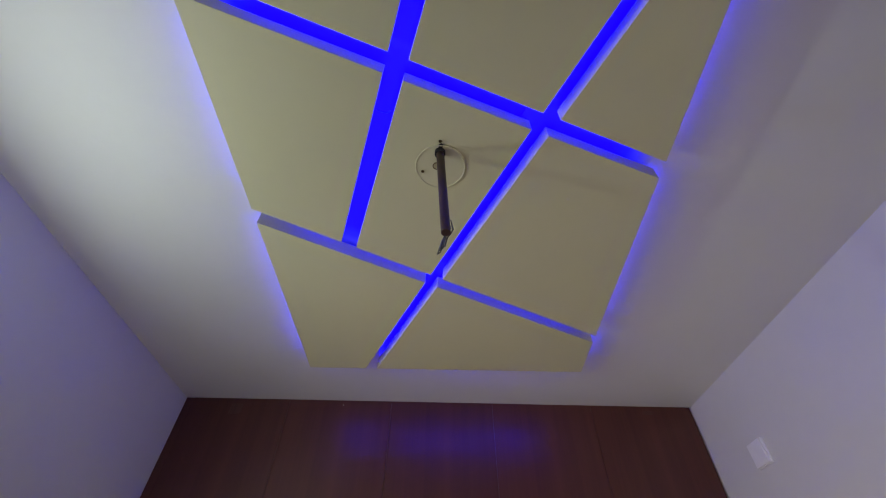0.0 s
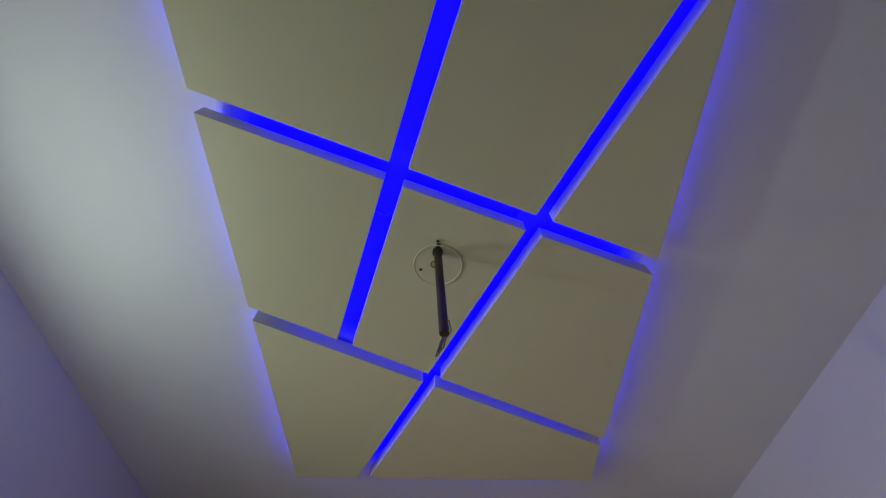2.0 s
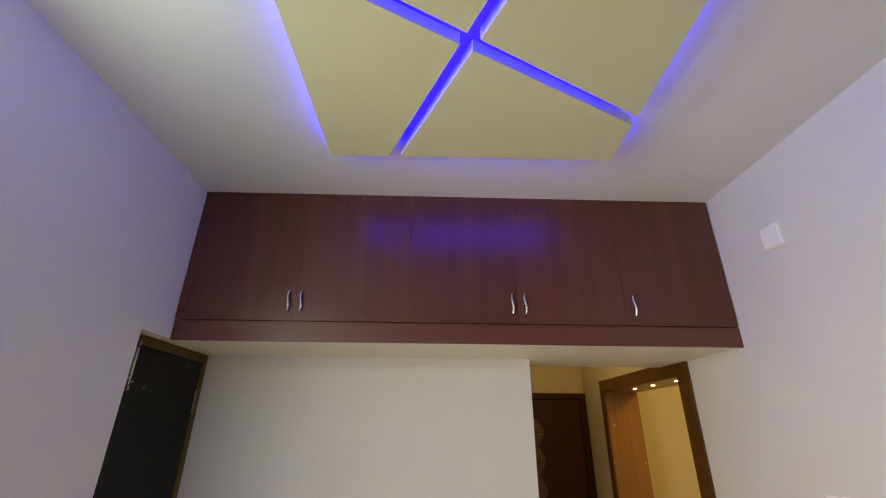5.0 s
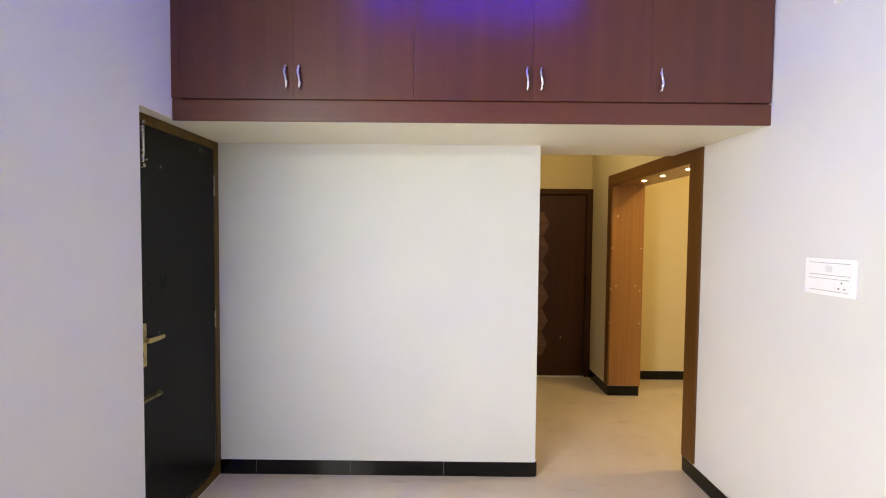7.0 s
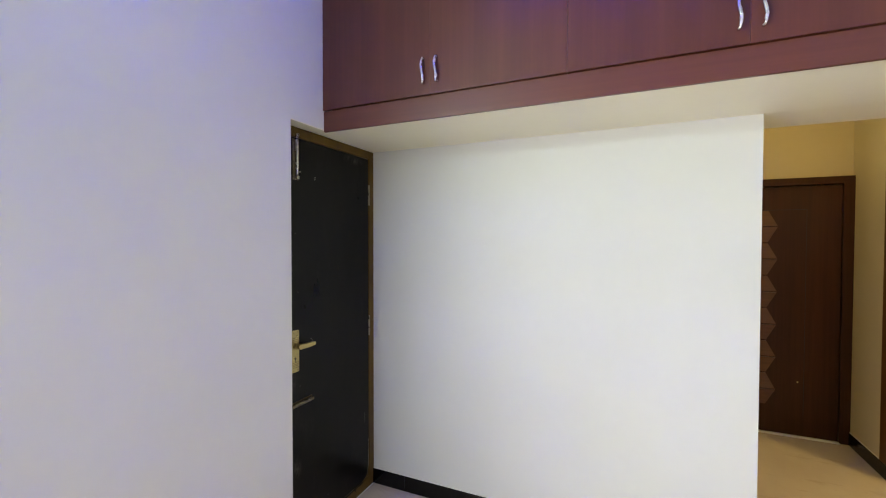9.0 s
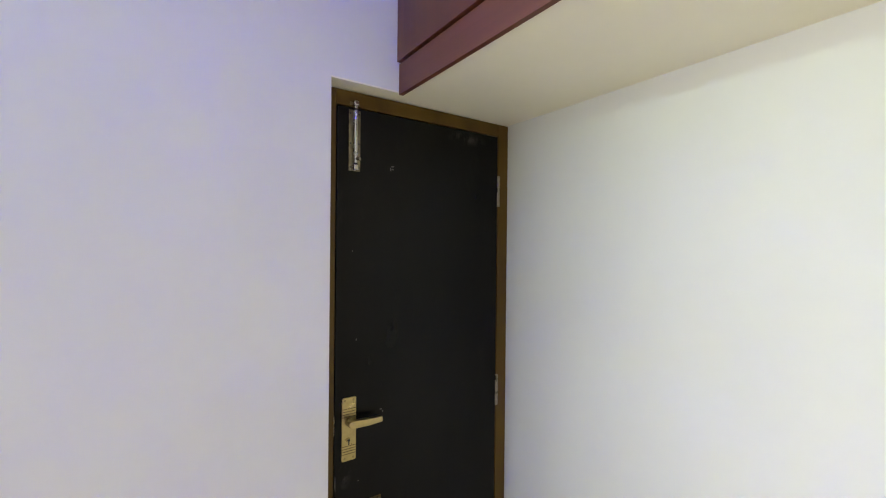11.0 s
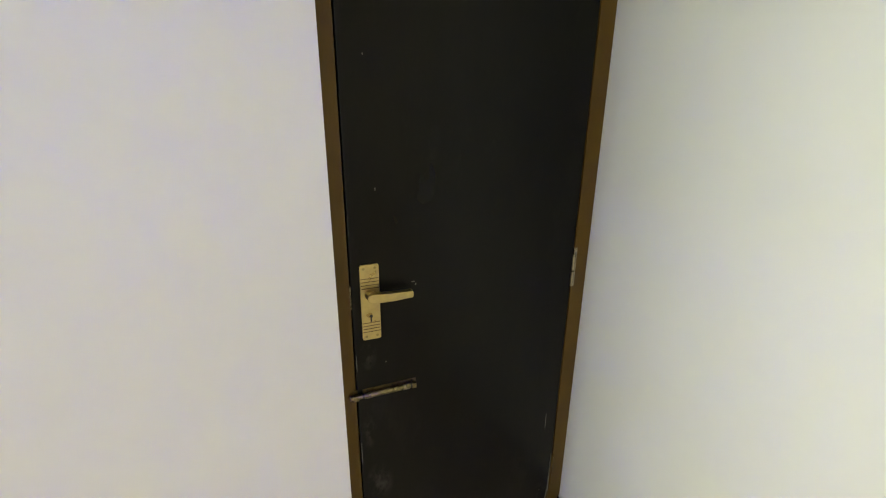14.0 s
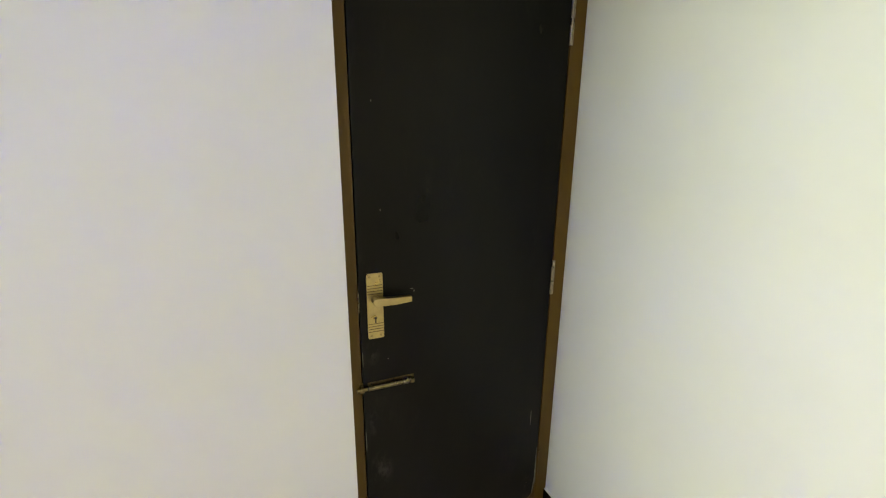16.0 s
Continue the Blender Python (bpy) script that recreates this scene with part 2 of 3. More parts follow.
def box(bm, x0, x1, y0, y1, z0, z1, bevel=0.0, seg=2):
    g = bmesh.ops.create_cube(bm, size=1.0)
    bmesh.ops.scale(bm, vec=(x1 - x0, y1 - y0, z1 - z0), verts=g["verts"])
    bmesh.ops.translate(bm, vec=((x0 + x1) / 2, (y0 + y1) / 2, (z0 + z1) / 2), verts=g["verts"])
    if bevel:
        es = {e for v in g["verts"] for e in v.link_edges}
        bmesh.ops.bevel(bm, geom=list(es), offset=bevel, segments=seg, profile=0.6, affect="EDGES")
    return bm


def boxes(*rows, bevel=0.0):
    bm = bmesh.new()
    for r in rows:
        box(bm, *r, bevel=bevel)
    return bm


def prism(bm, pts, lo, hi, axis="z", bevel=0.0):
    """A flat outline (list of 2D points) given thickness along an axis."""
    place = {"z": lambda p, h: (p[0], p[1], h), "y": lambda p, h: (p[0], h, p[1]), "x": lambda p, h: (h, p[0], p[1])}[axis]
    a = [bm.verts.new(place(p, lo)) for p in pts]
    b = [bm.verts.new(place(p, hi)) for p in pts]
    n = len(pts)
    fs = [bm.faces.new(a[::-1]), bm.faces.new(b)]
    fs += [bm.faces.new((a[i], a[(i + 1) % n], b[(i + 1) % n], b[i])) for i in range(n)]
    if bevel:
        bmesh.ops.recalc_face_normals(bm, faces=fs)
        bmesh.ops.bevel(bm, geom=list({e for f in fs for e in f.edges}), offset=bevel, segments=2, profile=0.6, affect="EDGES")
    return bm


def rod(bm, a, b, r, seg=20, r2=None, bevel=0.0):
    """A cylinder or cone from point a to point b."""
    a, b = Vector(a), Vector(b)
    m = Matrix.Translation((a + b) / 2) @ (b - a).to_track_quat("Z", "Y").to_matrix().to_4x4()
    g = bmesh.ops.create_cone(bm, cap_ends=True, segments=seg, radius1=r, radius2=r if r2 is None else r2, depth=(b - a).length, matrix=m)
    if bevel:
        es = [e for e in {e for v in g["verts"] for e in v.link_edges} if any(len(f.verts) > 4 for f in e.link_faces)]
        bmesh.ops.bevel(bm, geom=es, offset=bevel, segments=2, profile=0.6, affect="EDGES")
    return bm


def sweep(bm, path, radius, seg=10, squash=1.0, up=(1, 0, 0)):
    """A round bar along a list of points; radius may be a function of 0..1."""
    pts = [Vector(p) for p in path]
    rings = []
    for i, p in enumerate(pts):
        d = (pts[min(i + 1, len(pts) - 1)] - pts[max(i - 1, 0)]).normalized()
        s = d.cross(Vector(up)).normalized()
        u = s.cross(d).normalized()
        r = radius(i / (len(pts) - 1)) if callable(radius) else radius
        rings.append([bm.verts.new(p + r * (math.cos(k) * s + squash * math.sin(k) * u))
                      for k in (2 * math.pi * j / seg for j in range(seg))])
    for a, b in zip(rings, rings[1:]):
        for j in range(seg):
            bm.faces.new((a[j], a[(j + 1) % seg], b[(j + 1) % seg], b[j]))
    bm.faces.new(rings[0][::-1])
    bm.faces.new(rings[-1])
    return bm


# ---------- the plan ----------
W, C, H = 2.985, 2.99, 2.13          # room width, ceiling, loft underside
BACK = -4.40                          # wall behind the walker
DOOR_Y, DOOR_X = -0.785, -0.07        # door recess: near arris, depth
WIN0, WIN1 = -3.38, -1.98              # window in the west wall
PASS_X = 1.967                        # free end of the white wall
END_Y, HALL_Y = 1.97, 1.87            # end of the passage, wall of the hall
ARCH0, ARCH1, ARCH_Z = 0.09, 1.40, 2.045
WALL_R = 3.28                         # far face of the arch wall

structure("floor", boxes((-0.25, 6.2, BACK - 0.2, END_Y + 0.2, -0.12, 0.0)), FLOOR, "polished beige vitrified tile floor with cloudy veins", "floor")
structure("ceiling", boxes((-0.25, 6.2, BACK - 0.2, END_Y + 0.2, C, C + 0.15)), CEIL, "plain white painted ceiling", "ceiling")

# last box is an unseen backing that stops sky light round the door leaf
structure("wall_west", boxes((-0.25, 0, BACK, WIN0, 0, C), (-0.25, 0, WIN1, DOOR_Y, 0, C), (-0.25, 0, WIN0, WIN1, 0, 0.9), (-0.25, 0, WIN0, WIN1, 2.1, C),
                            (-0.25, 0, DOOR_Y, 0.0, H + 0.006, C), (-0.25, -0.19, DOOR_Y, 0.0, 0, H + 0.006)),
          WALL, "white painted wall with a window and a recessed doorway", "wall")
structure("wall_north", boxes((-0.25, PASS_X, 0.0, 0.12, 0, C)), IVORY,
          "plain ivory painted wall ending at an open passage", "wall")
structure("wall_east", boxes((W, WALL_R, BACK, ARCH0, 0, C), (W, WALL_R, ARCH0, 0.30, ARCH_Z + 0.02, C)),
          WALL, "white painted wall with a wide wood-cased opening", "wall")
structure("wall_south", boxes((-0.25, WALL_R, BACK - 0.2, BACK, 0, C)), WALL, "plain white painted wall", "wall")
structure("wall_passage_end", boxes((1.0, WALL_R, END_Y, END_Y + 0.2, 0, C)), CREAM, "cream painted end wall of the passage", "wall")
structure("wall_passage_east", boxes((W, WALL_R, ARCH1, END_Y, 0, C), (W, WALL_R, 0.30, ARCH1, ARCH_Z + 0.02, C)), PALE, "cream painted wall between the opening and the carved door", "wall")
structure("wall_passage_side", boxes((1.0, 1.2, 0.12, END_Y, 0, C)), CREAM, "cream painted side wall of the passage", "wall")
structure("wall_hall_north", boxes((WALL_R, 6.2, HALL_Y, HALL_Y + 0.3, 0, C)), CREAM, "cream painted wall of the hall", "wall")
structure("wall_hall_east", boxes((6.0, 6.2, -2.2, HALL_Y, 0, C)), CREAM, "cream painted wall of the hall", "wall")
structure("wall_hall_south", boxes((WALL_R, 6.2, -2.4, -2.2, 0, C)), CREAM, "cream painted wall of the hall", "wall")

# window in the west wall, beside the start of the walk
win = thing("window_1", (-0.14, (WIN0 + WIN1) / 2, 0.9), "brown framed window with clear glass panes", "window", kind="structure")
MID = (WIN0 + WIN1) / 2
part("window_frame", boxes((-0.18, -0.10, WIN0, WIN1, 0.9, 0.95), (-0.18, -0.10, WIN0, WIN1, 2.05, 2.1), (-0.18, -0.10, WIN0, WIN0 + 0.05, 0.95, 2.05),
                           (-0.18, -0.10, WIN1 - 0.05, WIN1, 0.95, 2.05), (-0.18, -0.10, MID - 0.025, MID + 0.025, 0.95, 2.05)), FRAME, win)
for y0, y1 in ((WIN0 + 0.05, MID - 0.025), (MID + 0.025, WIN1 - 0.05)):
    part("pane", boxes((-0.143, -0.137, y0, y1, 0.95, 2.05)), GLASS_M, win).visible_shadow = False

# loft slab over the end of the room
structure("loft_slab", boxes((0.0, W, -0.54, 0.0, H, H + 0.07)), SOFFIT, "cream plastered underside of the loft slab", "slab")


structure("passage_lintel", boxes((PASS_X, W, 0.001, 0.30, H, C)), SOFFIT, "cream plastered lintel over the passage opening", "lintel")


# skirting: black granite pieces, proud of the wall
def skirting(name, runs):
    base = thing(name, (0, 0, 0), "polished black granite skirting tiles with pale joints", "skirting", kind="structure")
    for axis, face, side, a, b, joints in runs:
        cuts = [a] + [j for j in joints if a < j < b] + [b]
        for p, q in zip(cuts, cuts[1:]):
            lo, hi = sorted((face, face + side * 0.011))
            g = 0.0006
            r = (p + g, q - g, lo, hi, 0.002, 0.098) if axis == "x" else (lo, hi, p + g, q - g, 0.002, 0.098)
            part("tile", boxes(r, bevel=0.0012), GRANITE, base)
        lo, hi = sorted((face + side * 0.0005, face + side * 0.0085))
        r = (a + 0.003, b - 0.003, lo, hi, 0.0, 0.1005) if axis == "x" else (lo, hi, a + 0.003, b - 0.003, 0.0, 0.1005)
        part("joint", boxes(r), GROUT, base)
    return base


def every(start, step, n):
    return [start + step * i for i in range(n)]


skirting("baseboard", [
    ("x", 0.0, -1, DOOR_X, PASS_X, [0.164, 0.770, 1.376]),
    ("y", PASS_X, 1, 0.0, 0.12, []),
    ("y", 0.0, 1, BACK, DOOR_Y, every(-4.2, 0.61, 7)),
    ("y", W, -1, BACK, ARCH0, every(-4.3, 0.61, 9)),
    ("y", W, -1, ARCH1, END_Y, []),
    ("x", ARCH1, -1, W - 0.011, WALL_R, []),
    ("x", ARCH0, 1, W - 0.011, WALL_R, []),
    ("x", HALL_Y, -1, WALL_R, 6.0, every(3.75, 0.61, 4)),
])

# ---------- floating ceiling panels with blue light in the gaps ----------
PZ0, PZ1 = 2.90, 2.956
XL = ((0.838, -3.52), (0.845, -1.085))
XR = ((2.072, -3.52), (2.174, -1.095))
FULL = [XL[0], XR[0], XR[1], XL[1]]
G1N, G1F = ((0.845, -2.070), (2.160, -1.400)), ((0.845, -2.012), (2.160, -1.352))
GAN, GAF = ((0.838, -2.750), (2.120, -2.290)), ((0.838, -2.694), (2.120, -2.233))
V1L, V1R = ((1.426, -2.904), (1.120, -1.941)), ((1.483, -2.906), (1.167, -1.911))
V2L, V2R = ((1.959, -2.919), (1.120, -1.092)), ((2.020, -2.921), (1.170, -1.084))


def clip(poly, line, keep_left):
    """The part of a convex outline on one side of a line."""
    (ax, ay), (bx, by) = line
    s = 1 if keep_left else -1
    d = [s * ((bx - ax) * (p[1] - ay) - (by - ay) * (p[0] - ax)) for p in poly]
    out = []
    for i, p in enumerate(poly):
        j = (i + 1) % len(poly)
        if d[i] >= 0:
            out.append(p)
        if d[i] * d[j] < 0:
            k = d[i] / (d[i] - d[j])
            out.append((p[0] + k * (poly[j][0] - p[0]), p[1] + k * (poly[j][1] - p[1])))
    return out


far, near = clip(FULL, G1F, True), clip(FULL, GAN, False)
mid = clip(clip(FULL, G1N, False), GAF, True)
cells = [clip(far, V2L, True), clip(far, V2R, False),
         clip(mid, V1L, True), clip(clip(mid, V1R, False), V2L, True), clip(mid, V2R, False),
         clip(near, V1L, True), clip(clip(near, V1R, False), V2L, True), clip(near, V2R, False)]


def inset(poly, d):
    n = len(poly)
    area = sum(poly[i][0] * poly[(i + 1) % n][1] - poly[(i + 1) % n][0] * poly[i][1] for i in range(n))
    s = 1 if area > 0 else -1
    out = poly
    for i in range(n):
        a, b = Vector(poly[i]), Vector(poly[(i + 1) % n])
        e = (b - a).normalized()
        nrm = Vector((-e.y, e.x)) * s * d
        out = clip(out, ((a.x + nrm.x, a.y + nrm.y), (b.x + nrm.x, b.y + nrm.y)), s > 0)
        if len(out) < 3:
            return []
    return out


def outer_edges(p):
    """Which outer edges of the whole panel field a point lies close to."""
    sides = {"left": (XL[0], XL[1]), "right": (XR[0], XR[1]), "front": (XL[1], XR[1]), "rear": (XL[0], XR[0])}
    found = set()
    for side_name, (u, v) in sides.items():
        u, v = Vector(u), Vector(v)
        d = (v - u).normalized()
        if abs(d.x * (p.y - u.y) - d.y * (p.x - u.x)) < 0.02:
            found.add(side_name)
    return found


for cell in cells:
    if len(cell) < 3:
        continue
    cx, cy = sum(p[0] for p in cell) / len(cell), sum(p[1] for p in cell) / len(cell)
    pan = thing("ceiling_panel", (cx, cy, PZ0), "beige gypsum panel floating below the ceiling, edges lit blue", "ceiling panel", "floating ceiling panels")
    part("board", prism(bmesh.new(), cell, PZ0, PZ1, "z", 0.0015), PANEL, pan)
    # packing blocks that hold the board to the ceiling
    core = inset(cell, 0.16)
    if core:
        part("packing", prism(bmesh.new(), core, PZ1 - 0.002, C), CEIL, pan)
    # LED strips lie on top of the board just inside the outer edges and light the ceiling
    lane = inset(cell, 0.006)
    n = len(lane)
    for i in range(n):
        a, b = Vector((*lane[i], 0)), Vector((*lane[(i + 1) % n], 0))
        edge = outer_edges(a) & outer_edges(b)
        if (b - a).length < 0.2 or not edge:
            continue
        e = (b - a).normalized()
        a, b = a + e * 0.02, b - e * 0.02
        q = Vector((-e.y, e.x, 0)) * 0.004
        pts = [(p.x, p.y) for p in (a - q, b - q, b + q, a + q)]
        part("led_strip", prism(bmesh.new(), pts, PZ1, PZ1 + 0.012), LED_F if "front" in edge else LED, pan, "glowing blue LED strip")

# blue bands on the ceiling above the gaps; the trims are how far each stops short
# they glow in place of the ceiling that hidden LED strips light blue
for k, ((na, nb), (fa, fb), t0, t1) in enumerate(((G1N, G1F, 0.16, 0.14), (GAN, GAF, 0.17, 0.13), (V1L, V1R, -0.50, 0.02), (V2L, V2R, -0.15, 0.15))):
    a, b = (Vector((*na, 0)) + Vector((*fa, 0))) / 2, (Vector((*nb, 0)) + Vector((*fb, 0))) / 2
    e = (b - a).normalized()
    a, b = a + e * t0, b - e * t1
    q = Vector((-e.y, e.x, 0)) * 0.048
    band = thing("glow_band", ((a.x + b.x) / 2, (a.y + b.y) / 2, C), "saturated blue glow band, painted in for LED light above a ceiling gap", "LED light", "blue light bands")
    part("light_face", prism(bmesh.new(), [(p.x, p.y) for p in (a - q, b - q, b + q, a + q)], C - 0.006 - 0.004 * k, C - 0.001), BAND, band)
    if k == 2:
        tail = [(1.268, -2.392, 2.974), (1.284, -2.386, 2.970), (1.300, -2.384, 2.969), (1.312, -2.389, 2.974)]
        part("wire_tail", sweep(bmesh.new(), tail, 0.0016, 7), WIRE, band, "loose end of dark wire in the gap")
    # the painted glow fades over the last hand's breadth of each band
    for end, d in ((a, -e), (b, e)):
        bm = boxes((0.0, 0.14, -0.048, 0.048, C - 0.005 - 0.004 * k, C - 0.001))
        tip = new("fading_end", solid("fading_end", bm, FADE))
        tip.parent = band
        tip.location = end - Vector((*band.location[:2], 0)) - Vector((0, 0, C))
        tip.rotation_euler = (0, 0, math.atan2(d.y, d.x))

# fan rod that hangs from the middle panel
fan = thing("fan_down_rod", (1.456, -2.30, 2.545), "bare maroon ceiling fan rod with loose wires, no fan", "fan rod")
bm = bmesh.new()
sweep(bm, [(1.458, -2.252, PZ0 - 0.003), (1.458, -2.252, PZ0 + 0.003)], 0.072, 40)
part("ceiling_rose", bm, ROSE, fan, "round beige cover plate")
bm = bmesh.new()
ring = [(1.458 + 0.073 * math.cos(k), -2.252 + 0.073 * math.sin(k), PZ0 - 0.002) for k in (2 * math.pi * i / 48 for i in range(49))]
sweep(bm, ring, 0.0032, 8, 1.0, (0, 0, 1))
part("rim", bm, ROSE, fan)
bm = bmesh.new()
rod(bm, (1.474, -2.310, 2.538), (1.456, -2.305, PZ0 - 0.004), 0.0114, 24, None, 0.001)
part("pipe", bm, RUST, fan, "", True)
part("collar", rod(bmesh.new(), (1.456, -2.305, PZ0 - 0.018), (1.456, -2.305, PZ0 - 0.003), 0.0155, 24, None, 0.002), DARK, fan)
part("hole", rod(bmesh.new(), (1.458, -2.325, PZ0 - 0.0045), (1.458, -2.325, PZ0 - 0.003), 0.007, 16), DARK, fan)
hookpts = [(1.447 + 0.011 * math.cos(k), -2.258 + 0.011 * math.sin(k), PZ0 - 0.006) for k in (radians(60 + 12 * i) for i in range(21))]
part("hook", sweep(bmesh.new(), hookpts, 0.0016, 7, 1.0, (0, 0, 1)), BRASS_D, fan)
for sx, sy in ((1.405, -2.238), (1.456, -2.340)):
    part("screw", rod(bmesh.new(), (sx, sy, PZ0 - 0.006), (sx, sy, PZ0 - 0.003), 0.005, 12, 0.003), BRASS_D, fan)
for k, (dx, dy, dz) in enumerate(((0.0, 0.0, 0.0), (0.006, 0.004, 0.012), (-0.004, 0.003, -0.008))):
    loop = [(1.480 + dx, -2.296, 2.60), (1.486 + dx, -2.292 + dy, 2.575), (1.478 + dx, -2.294 + dy, 2.552), (1.470 + dx, -2.297 + dy, 2.535 + dz),
            (1.464 + dx, -2.300 + dy, 2.505 + dz), (1.460 + dx, -2.302 + dy, 2.487 + dz), (1.467 + dx, -2.302 + dy, 2.493 + dz),
            (1.471 + dx, -2.300 + dy, 2.520 + dz), (1.476 + dx, -2.300 + dy, 2.545), (1.474 + dx, -2.304, 2.562)]
    part("wire", sweep(bmesh.new(), loop, 0.0016, 7), WIRE, fan, "", True)

# two round lamps on the wall beside the walker
for y in (-2.17, -2.63):
    z = 2.32
    wl = thing("wall_lamp", (0.0, y, z), "round white LED lamp facing out from the wall", "wall lamp", "wall lamps")
    part("body", rod(bmesh.new(), (0.0, y, z), (0.034, y, z), 0.048, 32, 0.044, 0.003), WHITE_P, wl, "", True)
    part("light_face", rod(bmesh.new(), (0.033, y, z), (0.036, y, z), 0.035, 28, 0.033), BULB, wl, "glowing diffuser")

# ---------- loft cupboards ----------
SEAMS = [0.046, 0.609, 1.206, 1.798, 2.380, 2.975]
FRONT = -0.566
units = {}
structure("loft_fascia", boxes((0.0, W, -0.556, -0.54, 2.124, 2.226), bevel=0.0015), LAM_H, "red-brown laminate rail under the loft cupboards", "trim")
for i in range(5):
    x0, x1 = SEAMS[i], SEAMS[i + 1]
    cab = thing("loft_cabinet", ((x0 + x1) / 2, -0.3, H + 0.07), "red-brown wood laminate loft cupboard with closed door", "cabinet", "loft cupboards")
    part("carcass", boxes((x0 + 0.001, x1 - 0.001, -0.546, -0.002, H + 0.072, C - 0.002)), LAM_V, cab)
    door = part("door", boxes((x0 + 0.0005, x1 - 0.0005, FRONT, -0.548, 2.2305, C - 0.001), bevel=0.0005), LAM_V, cab)
    units[i] = door
side = thing("loft_end_filler", (0.023, -0.55, 2.226), "narrow red-brown laminate strip beside the loft cupboards", "filler strip")
part("strip", boxes((0.001, 0.0445, FRONT + 0.002, -0.548, 2.2305, C - 0.001), bevel=0.001), LAM_V, side)


def wave_handle(x, door):
    """S-shaped chrome pull on two feet."""
    pts, n = [], 24
    for i in range(n + 1):
        k = i / n
        z = 2.278 + 0.114 * k
        pts.append((x + 0.0042 * math.sin(2 * math.pi * k), FRONT - 0.009 - 0.011 * math.sin(math.pi * k) ** 0.6, z))
    h = part("handle", sweep(bmesh.new(), pts, lambda k: 0.0042 + 0.0024 * math.sin(math.pi * k), 12, 1.25, (0, 1, 0)), CHROME, door, "wavy chrome handle", True)
    return h


for i, x in ((0, 0.576), (1, 0.642), (2, 1.765), (3, 1.834), (4, 2.425)):
    wave_handle(x, units[i])
    for z in (2.282, 2.388):
        part("handle_foot", rod(bmesh.new(), (x, FRONT - 0.013, z), (x, FRONT, z), 0.0052, 14), CHROME, units[i], "", True)

# traces of peeled tape and a pin head on the cupboard doors
RESIDUE = wood("dulled_laminate", (0.080, 0.028, 0.016), (0.135, 0.055, 0.036), "z", 0.5, 24.0)
for i, x0, x1, z0, z1 in ((0, 0.273, 0.345, 2.895, 2.958), (4, 2.682, 2.752, 2.938, 2.962)):
    pts = [(x0, z0 + 0.004), (x0 + 0.02, z0), (x1 - 0.012, z0 + 0.003), (x1, z0 + 0.012), (x1 - 0.003, z1 - 0.005), (x1 - 0.02, z1), (x0 + 0.006, z1 - 0.002)]
    part("tape_residue", prism(bmesh.new(), pts, FRONT - 0.0004, FRONT + 0.0002, "y"), RESIDUE, units[i], "dull patch of tape residue")
part("pin", rod(bmesh.new(), (0.925, FRONT - 0.003, 2.960), (0.925, FRONT, 2.960), 0.004, 12), STEEL, units[1], "small pin head")

# ---------- black door in its brown frame ----------
FX = DOOR_X
dr = thing("door_1", (FX - 0.02, -0.39, 0.0), "closed black enamelled flush door in a brown frame", "door", kind="structure")
LY0, LY1, LZ0, LZ1 = -0.740, -0.057, 0.066, 2.075
part("jamb", boxes((FX - 0.115, FX, DOOR_Y + 0.001, LY0 - 0.004, 0.0, 2.128), bevel=0.001), FRAME, dr)
part("jamb", boxes((FX - 0.115, FX, LY1 + 0.004, -0.001, 0.0, 2.128), bevel=0.001), FRAME, dr)
part("head", boxes((FX - 0.115, FX - 0.0005, LY0 - 0.0035, LY1 + 0.0035, LZ1 + 0.004, 2.128), bevel=0.001), FRAME, dr)
part("sill", boxes((FX - 0.115, FX - 0.0005, LY0 - 0.0035, LY1 + 0.0035, 0.0, LZ0 - 0.004), bevel=0.001), FRAME, dr)
part("stop", boxes((FX - 0.115, FX - 0.05, LY0 - 0.004, LY0 + 0.012, 0.06, 2.08), (FX - 0.115, FX - 0.05, LY1 - 0.012, LY1 + 0.004, 0.06, 2.08),
                   (FX - 0.115, FX - 0.05, LY0, LY1, LZ1 - 0.012, LZ1 + 0.004), (FX - 0.115, FX - 0.05, LY0, LY1, LZ0 - 0.004, LZ0 + 0.012)), DARK, dr)
leaf = part("leaf", boxes((FX - 0.036, FX - 0.001, LY0, LY1, LZ0, LZ1), bevel=0.002), ENAMEL, dr)
for z0, z1 in ((1.79, 1.916), (0.970, 1.095), (0.18, 0.305)):
    bm = boxes((FX - 0.004, FX + 0.0015, LY1 - 0.001, LY1 + 0.013, z0, z1), bevel=0.0008)
    for k in range(5):
        a, b = z0 + (z1 - z0) * k / 5 + 0.0008, z0 + (z1 - z0) * (k + 1) / 5 - 0.0008
        rod(bm, (FX + 0.002, LY1 + 0.002, a), (FX + 0.002, LY1 + 0.002, b), 0.0042, 12)
    part("hinge", bm, STEEL if z0 > 0.5 else FRAME, dr, "butt hinge on the frame")

structure("door_reveal", boxes((-0.185, -0.0005, DOOR_Y + 0.0005, -0.0005, H + 0.001, H + 0.0058)), SOFFIT, "cream plaster over the door head", "reveal")

